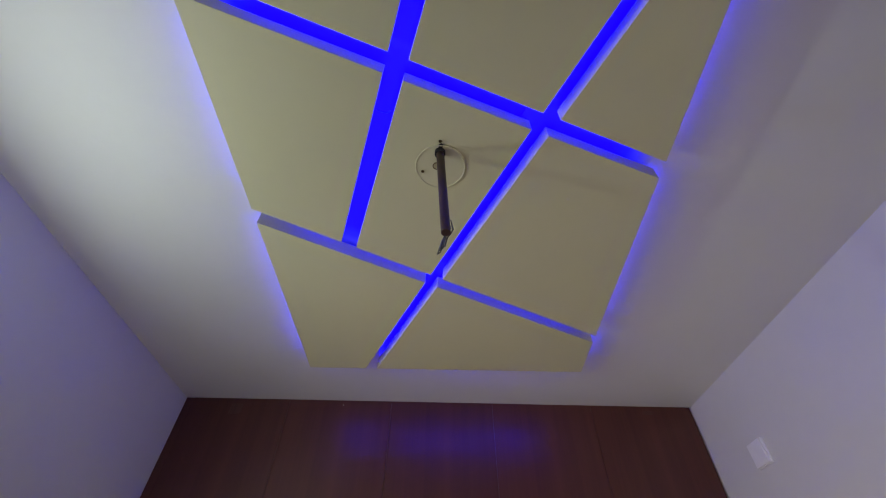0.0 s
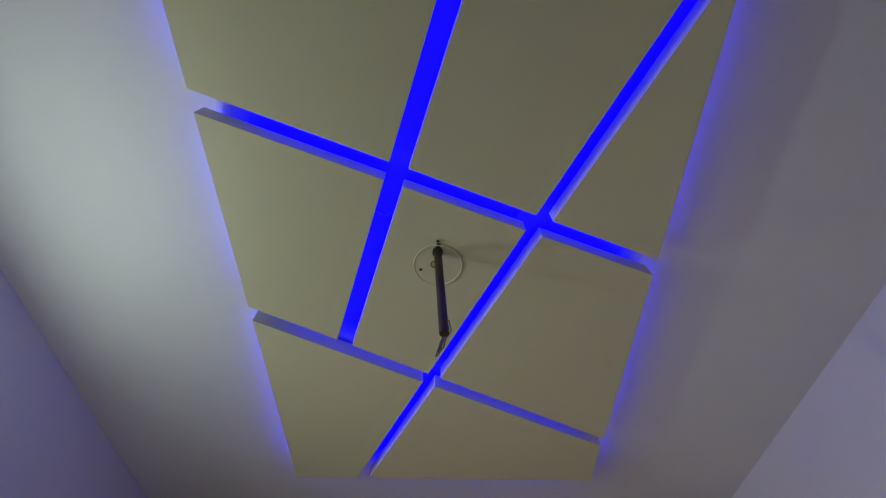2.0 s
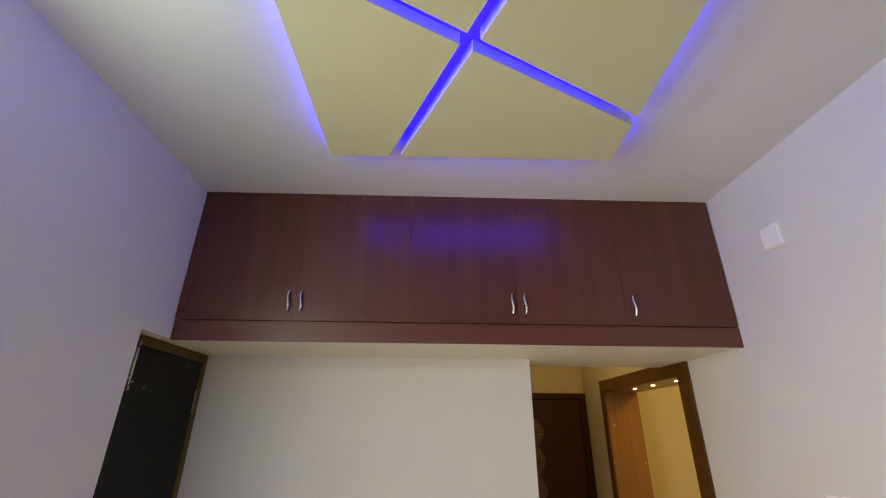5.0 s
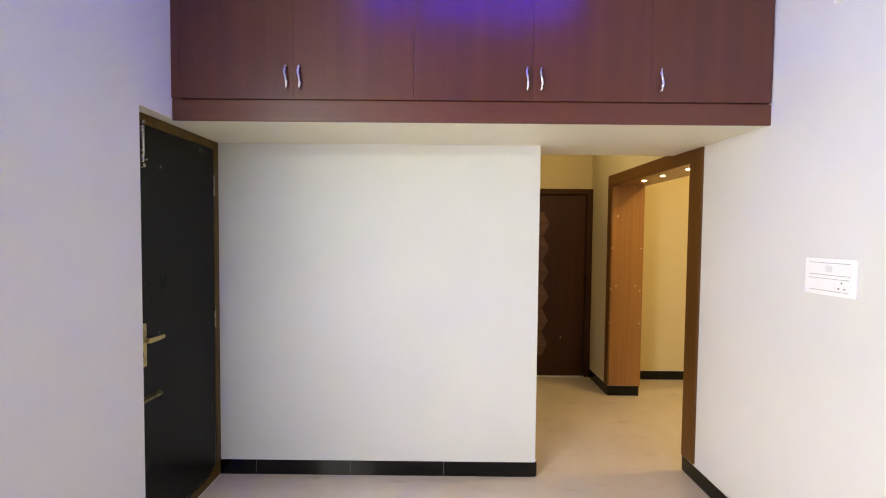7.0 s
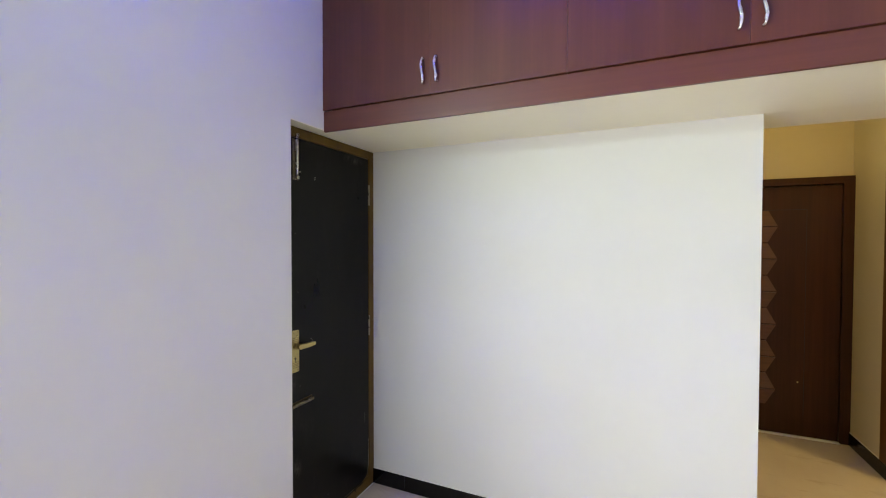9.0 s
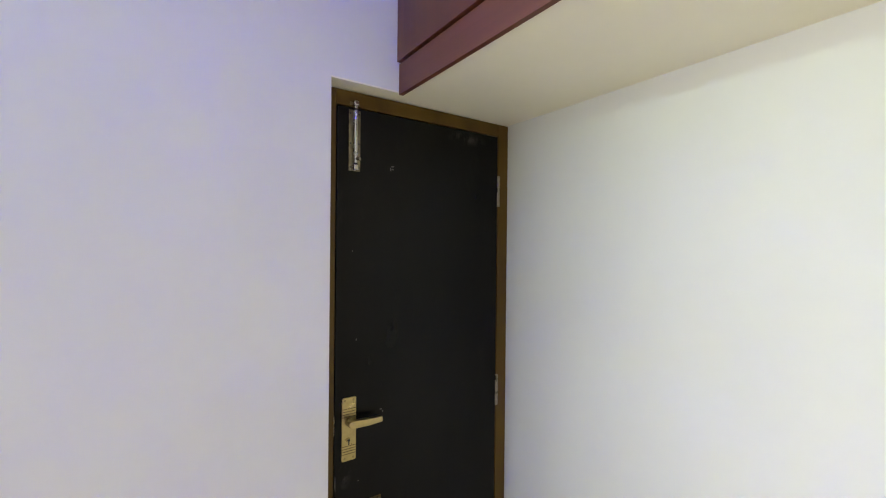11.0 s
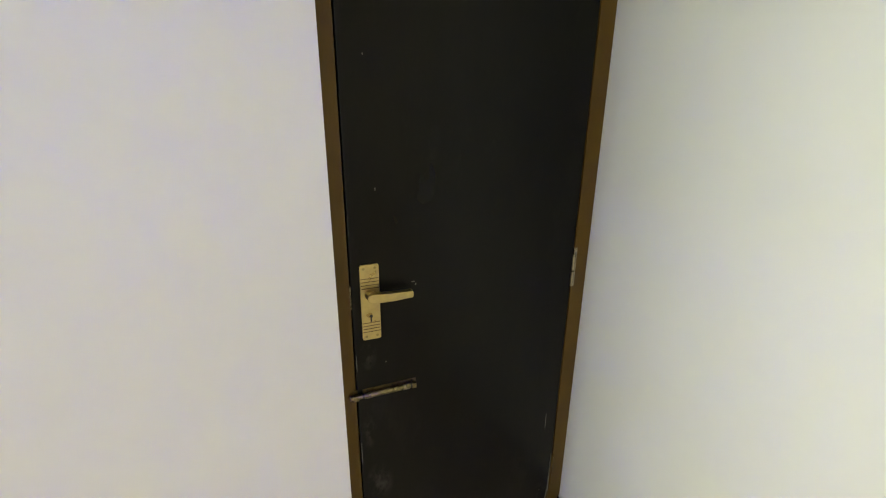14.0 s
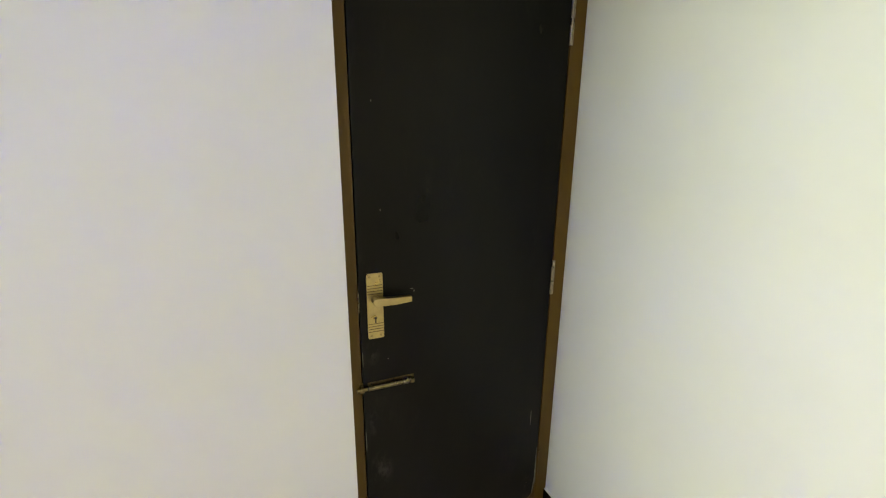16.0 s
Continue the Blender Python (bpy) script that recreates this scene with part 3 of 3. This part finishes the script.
# lever lock
PLATE_S = metal("dull_brass_screw", (0.36, 0.29, 0.135), 0.4, 0.1)
LK = FX - 0.001
corner = []
for cy, cz, a0 in ((-0.674, 1.120, 0), (-0.713, 1.120, 90), (-0.713, 0.922, 180), (-0.674, 0.922, 270)):
    corner += [(cy + 0.005 * math.cos(radians(a0 + k * 30)), cz + 0.005 * math.sin(radians(a0 + k * 30))) for k in range(4)]
lock = part("lock_plate", prism(bmesh.new(), corner, LK, LK + 0.006, "x", 0.0015), BRASS, leaf, "antique brass lock plate")
ORIGIN[lock.name] = ORIGIN[leaf.name]


def under(name, bm, material, owner, label="", smooth=False):
    return part(name, bm, material, owner, label, smooth)


for z in [1.088 - 0.0088 * k for k in range(4)] + [0.966 - 0.0085 * k for k in range(4)]:
    under("groove", boxes((LK + 0.0056, LK + 0.0066, -0.7165, -0.6705, z - 0.0011, z + 0.0011)), BRASS_D, dr)
for y in (-0.708, -0.679):
    for z in (1.115, 0.927):
        under("screw", rod(bmesh.new(), (LK + 0.005, y, z), (LK + 0.0075, y, z), 0.0042, 14, 0.003), PLATE_S, dr)
bm = rod(bmesh.new(), (LK + 0.0052, -0.694, 0.984), (LK + 0.0068, -0.694, 0.984), 0.0042, 16)
box(bm, LK + 0.0052, LK + 0.0068, -0.6960, -0.6920, 0.968, 0.984)
under("keyhole", bm, DARK, dr)
bm = rod(bmesh.new(), (LK + 0.005, -0.694, 1.044), (LK + 0.020, -0.694, 1.044), 0.0135, 24, 0.011)
under("rosette", bm, BRASS, dr, "", True)
lever = [(-0.709, 1.050), (-0.706, 1.040), (-0.697, 1.034), (-0.640, 1.033), (-0.592, 1.036), (-0.590, 1.038), (-0.590, 1.052), (-0.593, 1.054), (-0.640, 1.055), (-0.695, 1.059), (-0.706, 1.056)]
under("lever", prism(bmesh.new(), lever, LK + 0.026, LK + 0.044, "x", 0.0025), BRASS, dr, "antique brass lever handle")
under("spindle", rod(bmesh.new(), (LK + 0.018, -0.694, 1.044), (LK + 0.030, -0.694, 1.044), 0.0105, 20), BRASS, dr)
bm = boxes((FX - 0.03, FX - 0.002, LY0 - 0.0035, LY0 - 0.0008, 1.045, 1.068), bevel=0.0005)
for z in (1.006, 1.018, 1.030):
    box(bm, FX - 0.03, FX - 0.002, LY0 - 0.0035, LY0 - 0.0008, z, z + 0.007)
under("latch", bm, STEEL, dr, "bright latch bolts in the door gap")


PLATE = metal("dull_brass_plate", (0.25, 0.215, 0.135), 0.38, 0.2)
BRIGHT = metal("worn_bright_steel", (0.52, 0.49, 0.42), 0.22, 0.12)


def tower_bolt(vertical, pos, length, width, thrown, metal_a, metal_b, label):
    """Sliding bolt: back plate with screws, round guide, shooting bolt, knob and keeper."""
    def spot(u, v, x):
        return (LK + x, pos[0] + v, pos[1] + u) if vertical else (LK + x, pos[0] - u, pos[1] + v)

    def slab(u0, u1, v0, v1, x0, x1, bevel=0.0008):
        a, b = spot(u0, v0, x0), spot(u1, v1, x1)
        r = [sorted(p) for p in zip(a, b)]
        return boxes((*r[0], *r[1], *r[2]), bevel=bevel)

    plate = part("bolt_plate", slab(0, length, -width / 2, width / 2, 0.0, 0.0020), PLATE if vertical else BRASS_D, leaf, label)
    ORIGIN[plate.name] = ORIGIN[leaf.name]
    part("guide", rod(bmesh.new(), spot(length * 0.30, 0, 0.010), spot(length * 0.985, 0, 0.010), 0.0082, 18, None, 0.0008), metal_a, dr, "", True)
    part("bolt", rod(bmesh.new(), spot(0.004, 0, 0.010), spot(length + thrown, 0, 0.010), 0.0062, 16, None, 0.001), metal_b, dr, "", True)
    part("knob", rod(bmesh.new(), spot(length * 0.19, 0.002, 0.012), spot(length * 0.19, 0.010, 0.026), 0.0048, 14, 0.006, 0.001), metal_b, dr, "", True)
    part("end_guide", slab(0.002, length * 0.10, -0.008, 0.008, 0.0025, 0.018, 0.003), metal_b, dr)
    part("keeper", slab(length + 0.012, length + 0.028, -0.0085, 0.0085, 0.001, 0.0185, 0.004), metal_b, dr)
    part("keeper_foot", slab(length + 0.014, length + 0.026, -0.017, 0.017, 0.0008, 0.0030), BRASS_D, dr)
    part("collar", rod(bmesh.new(), spot(length * 0.985, 0, 0.010), spot(length * 0.995 + 0.004, 0, 0.010), 0.0066, 16), DARK, dr)
    part("bolt_gap", rod(bmesh.new(), spot(length * 0.10, 0, 0.010), spot(length * 0.125, 0, 0.010), 0.0066, 16), DARK, dr)
    for u in (0.012, length * 0.45, length - 0.012):
        for v in (-1, 1):
            a, b = spot(u, v * (width / 2 - 0.005), 0.002), spot(u, v * (width / 2 - 0.005), 0.0036)
            part("screw", rod(bmesh.new(), a, b, 0.0028, 10, 0.002), DARK, dr)


tower_bolt(True, (-0.681, 1.868), 0.200, 0.040, 0.026, BRIGHT, BRIGHT, "dull steel tower bolt near the top")
BRASS_M = metal("worn_brass", (0.24, 0.20, 0.11), 0.36, 0.25)
tower_bolt(False, (-0.574, 0.752), 0.152, 0.030, 0.036, BRASS_M, BRASS_M, "dark brass tower bolt below the lock")

part("knob_collar", rod(bmesh.new(), (LK + 0.0105, -0.596, 0.752), (LK + 0.0105, -0.614, 0.752), 0.0094, 18, None, 0.001), STEEL, dr, "bright worn collar of the bolt knob", True)

# chips and scars in the enamel
rng = random.Random(5)
for y, z, w, h in ((-0.577, 1.061, 0.011, 0.004), (-0.570, 1.053, 0.004, 0.010), (-0.540, 1.898, 0.016, 0.005), (-0.547, 1.888, 0.004, 0.014), (-0.538, 1.888, 0.009, 0.004),
                   (-0.685, 1.605, 0.003, 0.006), (-0.669, 1.311, 0.003, 0.009), (-0.658, 0.838, 0.004, 0.005),
                   (-0.100, 0.47, 0.003, 0.08), (-0.0605, 0.20, 0.004, 0.17), (-0.070, 0.0715, 0.034, 0.006), (-0.36, 0.071, 0.03, 0.006), (-0.24, 0.070, 0.05, 0.004),
                   (-0.615, 0.080, 0.007, 0.018), (-0.10, 0.16, 0.004, 0.004), (-0.45, 0.17, 0.005, 0.005), (-0.70, 0.19, 0.004, 0.004), (-0.7375, 0.55, 0.003, 0.10), (-0.7375, 0.85, 0.003, 0.06)):
    pts = []
    for k in range(9):
        a = 2 * math.pi * k / 9
        r = rng.uniform(0.30, 0.55)
        pts.append((y + w * r * math.cos(a), z + h * r * math.sin(a)))
    part("paint_chip", prism(bmesh.new(), pts, LK - 0.0002, LK + 0.0004, "x"), CHIP, dr, "pale chip in the black paint")


def scrape(line, wide, seed):
    """Jagged ribbon of bare filler along the edge of the leaf."""
    r = random.Random(seed)
    fwd, back = [], []
    for (y0, z0), (y1, z1) in zip(line, line[1:]):
        d = Vector((y1 - y0, z1 - z0))
        n, steps = Vector((-d.y, d.x)).normalized(), max(2, int(d.length / 0.012))
        for k in range(steps):
            c = Vector((y0, z0)) + d * (k / steps)
            fwd.append(c + n * wide * r.uniform(0.05, 0.6))
            back.append(c - n * wide * r.uniform(0.05, 0.6))
    pts = [tuple(p) for p in fwd] + [tuple(p) for p in reversed(back)]
    part("paint_scrape", prism(bmesh.new(), pts, LK - 0.0002, LK + 0.0005, "x"), SCAR, dr, "pale scraped edge of the black paint")


SCAR = plain("bare_filler", (0.22, 0.21, 0.185), 0.75, 0.6, 120.0)
scrape([(-0.0605, 0.315), (-0.062, 0.245), (-0.0615, 0.19), (-0.066, 0.13), (-0.070, 0.094), (-0.088, 0.079), (-0.125, 0.071)], 0.0042, 3)
scrape([(-0.70, 0.0705), (-0.62, 0.0695), (-0.56, 0.0705), (-0.50, 0.0695)], 0.0028, 4)
scrape([(-0.40, 0.0715), (-0.365, 0.073), (-0.335, 0.071)], 0.0055, 6)
scrape([(-0.30, 0.0695), (-0.24, 0.0700), (-0.20, 0.0695)], 0.0028, 8)

# black paint smeared over the sill in a ragged line, and the filled corner of the leaf
r = random.Random(21)
top = [(-0.735 + 0.0105 * i, 0.0645) for i in range(60)]
low = [(y, 0.0605 - r.uniform(0.0, 0.006) - (0.010 if r.random() < 0.10 else 0.0)) for y, _ in top]
part("paint_smear", prism(bmesh.new(), top + low[::-1], FX - 0.0008, FX + 0.0004, "x"), ENAMEL, dr, "ragged black paint on the brown sill")
fill = [(-0.0565, 0.1500), (-0.0605, 0.1420), (-0.0640, 0.1180), (-0.0700, 0.0980), (-0.0860, 0.0850), (-0.1080, 0.0760), (-0.1300, 0.0700), (-0.1330, 0.0640), (-0.0565, 0.0640)]
part("corner_filler", prism(bmesh.new(), fill, LK - 0.0004, LK + 0.0004, "x"), FRAME, dr, "brown filler in the chipped corner of the leaf")

# white buffer on the foot of the door
stop = thing("door_stopper", (LK, -0.655, 0.085), "white plastic door stopper on the black door", "door stopper")
bm = rod(bmesh.new(), (LK, -0.657, 0.092), (LK + 0.062, -0.651, 0.088), 0.0185, 26, 0.0175, 0.0025)
part("body", bm, PVC, stop, "", True)
part("cap", rod(bmesh.new(), (LK + 0.060, -0.6512, 0.0881), (LK + 0.065, -0.651, 0.0879), 0.012, 18, 0.010), WHITE_P, stop)
seal = thing("threshold_seal", (-0.066, -0.39, 0), "thin white sealant bead along the door sill", "sealant", kind="structure")
part("bead", boxes((FX + 0.0005, FX + 0.006, DOOR_Y + 0.002, -0.012, 0.0, 0.004), bevel=0.0015), GROUT, seal)

# pipe stub and drilled hole low on the same wall
pipe = thing("pipe_stub", (0.0, -1.385, 0.43), "short white plastic pipe stub out of the wall", "pipe")
part("tube", rod(bmesh.new(), (-0.01, -1.385, 0.435), (0.055, -1.390, 0.425), 0.020, 26, None, 0.003), PVC, pipe, "", True)
part("bore", rod(bmesh.new(), (0.0545, -1.390, 0.425), (0.0562, -1.390, 0.4248), 0.014, 18), DARK, pipe)
# dark disc: the shade inside the drilled hole is put into its colour
SHADE = plain("bore_shade", (0.07, 0.065, 0.055), 0.9, 0.4, 90.0)
hole = thing("wall_hole", (0.0, -1.573, 0.556), "small rough drilled hole in the white wall", "hole")
part("rim", rod(bmesh.new(), (-0.002, -1.573, 0.556), (0.0012, -1.573, 0.556), 0.0135, 9), CHIP, hole)
part("bore", rod(bmesh.new(), (0.0005, -1.571, 0.559), (0.0020, -1.571, 0.559), 0.009, 8), SHADE, hole)

# ---------- switches on the east wall ----------
sw = thing("junction_box", (W, -0.94, 2.59), "small white blank plate high on the wall", "wall plate")
part("base", boxes((W - 0.012, W, -0.996, -0.893, 2.532, 2.642), bevel=0.003), WHITE_P, sw)
part("cover", boxes((W - 0.022, W - 0.012, -0.993, -0.896, 2.535, 2.639), bevel=0.004), WHITE_P, sw)

sb = thing("switchboard", (W, -0.918, 1.40), "white modular switchboard with sockets and rocker switches", "switchboard")
part("plate", boxes((W - 0.010, W, -1.035, -0.800, 1.326, 1.482), bevel=0.003), WHITE_P, sb)
for z0, z1 in ((1.412, 1.462), (1.346, 1.396)):
    part("frame", boxes((W - 0.0125, W - 0.010, -1.012, -0.823, z0 - 0.002, z1 + 0.002)), WHITE_P, sb)
    part("slot", boxes((W - 0.0130, W - 0.0125, -1.010, -0.826, z1 - 0.0003, z1 + 0.0009)), DARK, sb)
    part("slot", boxes((W - 0.0130, W - 0.0125, -1.010, -0.826, z0 - 0.0012, z0 + 0.0004)), CHIP, sb)
    part("module", boxes((W - 0.0145, W - 0.0125, -1.010 if z0 > 1.4 else -0.948, -0.826, z0 + 0.001, z1 - 0.0015), bevel=0.0012), WHITE_P, sb)
part("indicator", boxes((W - 0.0149, W - 0.0144, -0.935, -0.905, 1.425, 1.452)), MARK, sb, "pale grey square window")
part("socket", boxes((W - 0.0150, W - 0.0125, -1.009, -0.9496, 1.347, 1.395), bevel=0.001), WHITE_P, sb)
for y, z in ((-0.979, 1.384), (-0.992, 1.360), (-0.966, 1.360)):
    part("pin_hole", rod(bmesh.new(), (W - 0.0155, y, z), (W - 0.0149, y, z), 0.0034, 12), DARK, sb)

# ---------- wood-cased opening ----------
arch = thing("arch_casing", (W, 0.75, 0.0), "teak laminate casing round the wide opening with downlights", "door casing", kind="structure")
CX = W - 0.016
part("casing", boxes((CX, W - 0.0005, -0.025, ARCH0 + 0.014, 0.105, 2.128), bevel=0.002), TEAK_D, arch)
part("casing", boxes((CX, W - 0.0005, ARCH1 - 0.014, ARCH1 + 0.075, 0.105, ARCH_Z), bevel=0.002), TEAK_D, arch)
part("header", boxes((CX, W - 0.0005, ARCH0 + 0.0145, ARCH1 + 0.075, ARCH_Z + 0.0005, 2.148), bevel=0.002), TEAK_DH, arch)
part("lining", boxes((W, WALL_R + 0.01, ARCH1 - 0.012, ARCH1, 0.100, ARCH_Z), bevel=0.001), TEAK_V, arch)
part("lining", boxes((W, WALL_R + 0.01, ARCH0, ARCH0 + 0.012, 0.100, ARCH_Z), bevel=0.001), TEAK_V, arch)
part("soffit", boxes((CX + 0.0165, WALL_R + 0.01, ARCH0 + 0.0125, ARCH1 - 0.0125, ARCH_Z - 0.001, ARCH_Z + 0.018)), TEAK_S, arch)
for x, y in ((3.085, 0.977), (3.085, 0.665), (3.085, 0.320)):
    dl = thing("downlight", (x, y, ARCH_Z), "small recessed warm downlight in the wooden header", "downlight", "downlights in the opening")
    ringpts = [(x + 0.019 * math.cos(k), y + 0.019 * math.sin(k), ARCH_Z - 0.002) for k in (2 * math.pi * i / 32 for i in range(33))]
    part("bezel", sweep(bmesh.new(), ringpts, 0.003, 8, 1.0, (0, 0, 1)), BRASS_D, dl, "", True)
    part("lamp", rod(bmesh.new(), (x, y, ARCH_Z - 0.0045), (x, y, ARCH_Z - 0.0012), 0.0145, 24), SPOT, dl, "glowing warm lamp")
NAIL = plain("pale_filler_dot", (0.80, 0.70, 0.48), 0.4)
for x, z in ((3.036, 1.754), (2.985, 1.446), (3.268, 1.445), (2.982, 1.05), (3.033, 1.08), (3.266, 1.035), (3.219, 1.081), (3.267, 0.714), (2.98, 0.72)):
    part("nail_head", rod(bmesh.new(), (x, ARCH1 - 0.0145, z), (x, ARCH1 - 0.0118, z), 0.0045, 10, 0.006), NAIL, arch)

# lamps on the ceilings of passage and hall
for x, y, r in ((2.45, 0.95, 0.11), (4.3, 0.3, 0.14)):
    cl = thing("ceiling_light", (x, y, C), "round warm ceiling lamp", "ceiling light")
    part("body", rod(bmesh.new(), (x, y, C - 0.030), (x, y, C), r, 36, None, 0.004), WHITE_P, cl)
    part("light_face", rod(bmesh.new(), (x, y, C - 0.034), (x, y, C - 0.030), r - 0.012, 36), WARM, cl)

# ---------- carved door at the end of the passage ----------
cd = thing("door_2", (2.5, END_Y - 0.03, 0.0), "closed dark walnut door with carved lighter hexagons", "door", kind="structure")
Y = END_Y
part("jamb", boxes((2.918, 2.984, Y - 0.045, Y, 0.0, 2.07), bevel=0.003), WALNUT, cd)
part("jamb", boxes((2.000, 2.066, Y - 0.045, Y, 0.0, 2.07), bevel=0.003), WALNUT, cd)
part("head", boxes((2.066, 2.918, Y - 0.045, Y, 2.012, 2.07), bevel=0.003), WALNUT, cd)
leaf2 = part("leaf", boxes((2.070, 2.914, Y - 0.028, Y - 0.002, 0.010, 2.008), bevel=0.002), WALNUT, cd)
part("groove", boxes((2.10, 2.70, Y - 0.0286, Y - 0.0278, 1.818, 1.822)), DARK, cd)
part("groove", boxes((2.6985, 2.7015, Y - 0.0286, Y - 0.0278, 0.16, 1.822)), DARK, cd)
part("threshold", boxes((2.066, 2.918, Y - 0.06, Y - 0.03, 0.0, 0.008), bevel=0.001), GROUT, cd)
for k in range(6):
    z = 1.688 - 0.2650 * k
    for s in (1, -1):
        a, b = z + s * 0.004, z + s * 0.128
        pts = [(2.228, a), (2.512, a), (2.450, b), (2.290, b)]
        bm = bmesh.new()
        lo = [bm.verts.new((p[0], Y - 0.028, p[1])) for p in pts]
        hi = [bm.verts.new((p[0], Y - 0.028 - d, p[1])) for p, d in zip(pts, (0.016, 0.016, 0.006, 0.006))]
        bm.faces.new(lo)
        bm.faces.new(hi)
        for i in range(4):
            bm.faces.new((lo[i], lo[(i + 1) % 4], hi[(i + 1) % 4], hi[i]))
        part("carved_block", bm, WALNUT_L, cd)
part("screw", rod(bmesh.new(), (2.66, Y - 0.031, 0.44), (2.66, Y - 0.027, 0.44), 0.006, 12, 0.004), BRASS, cd)
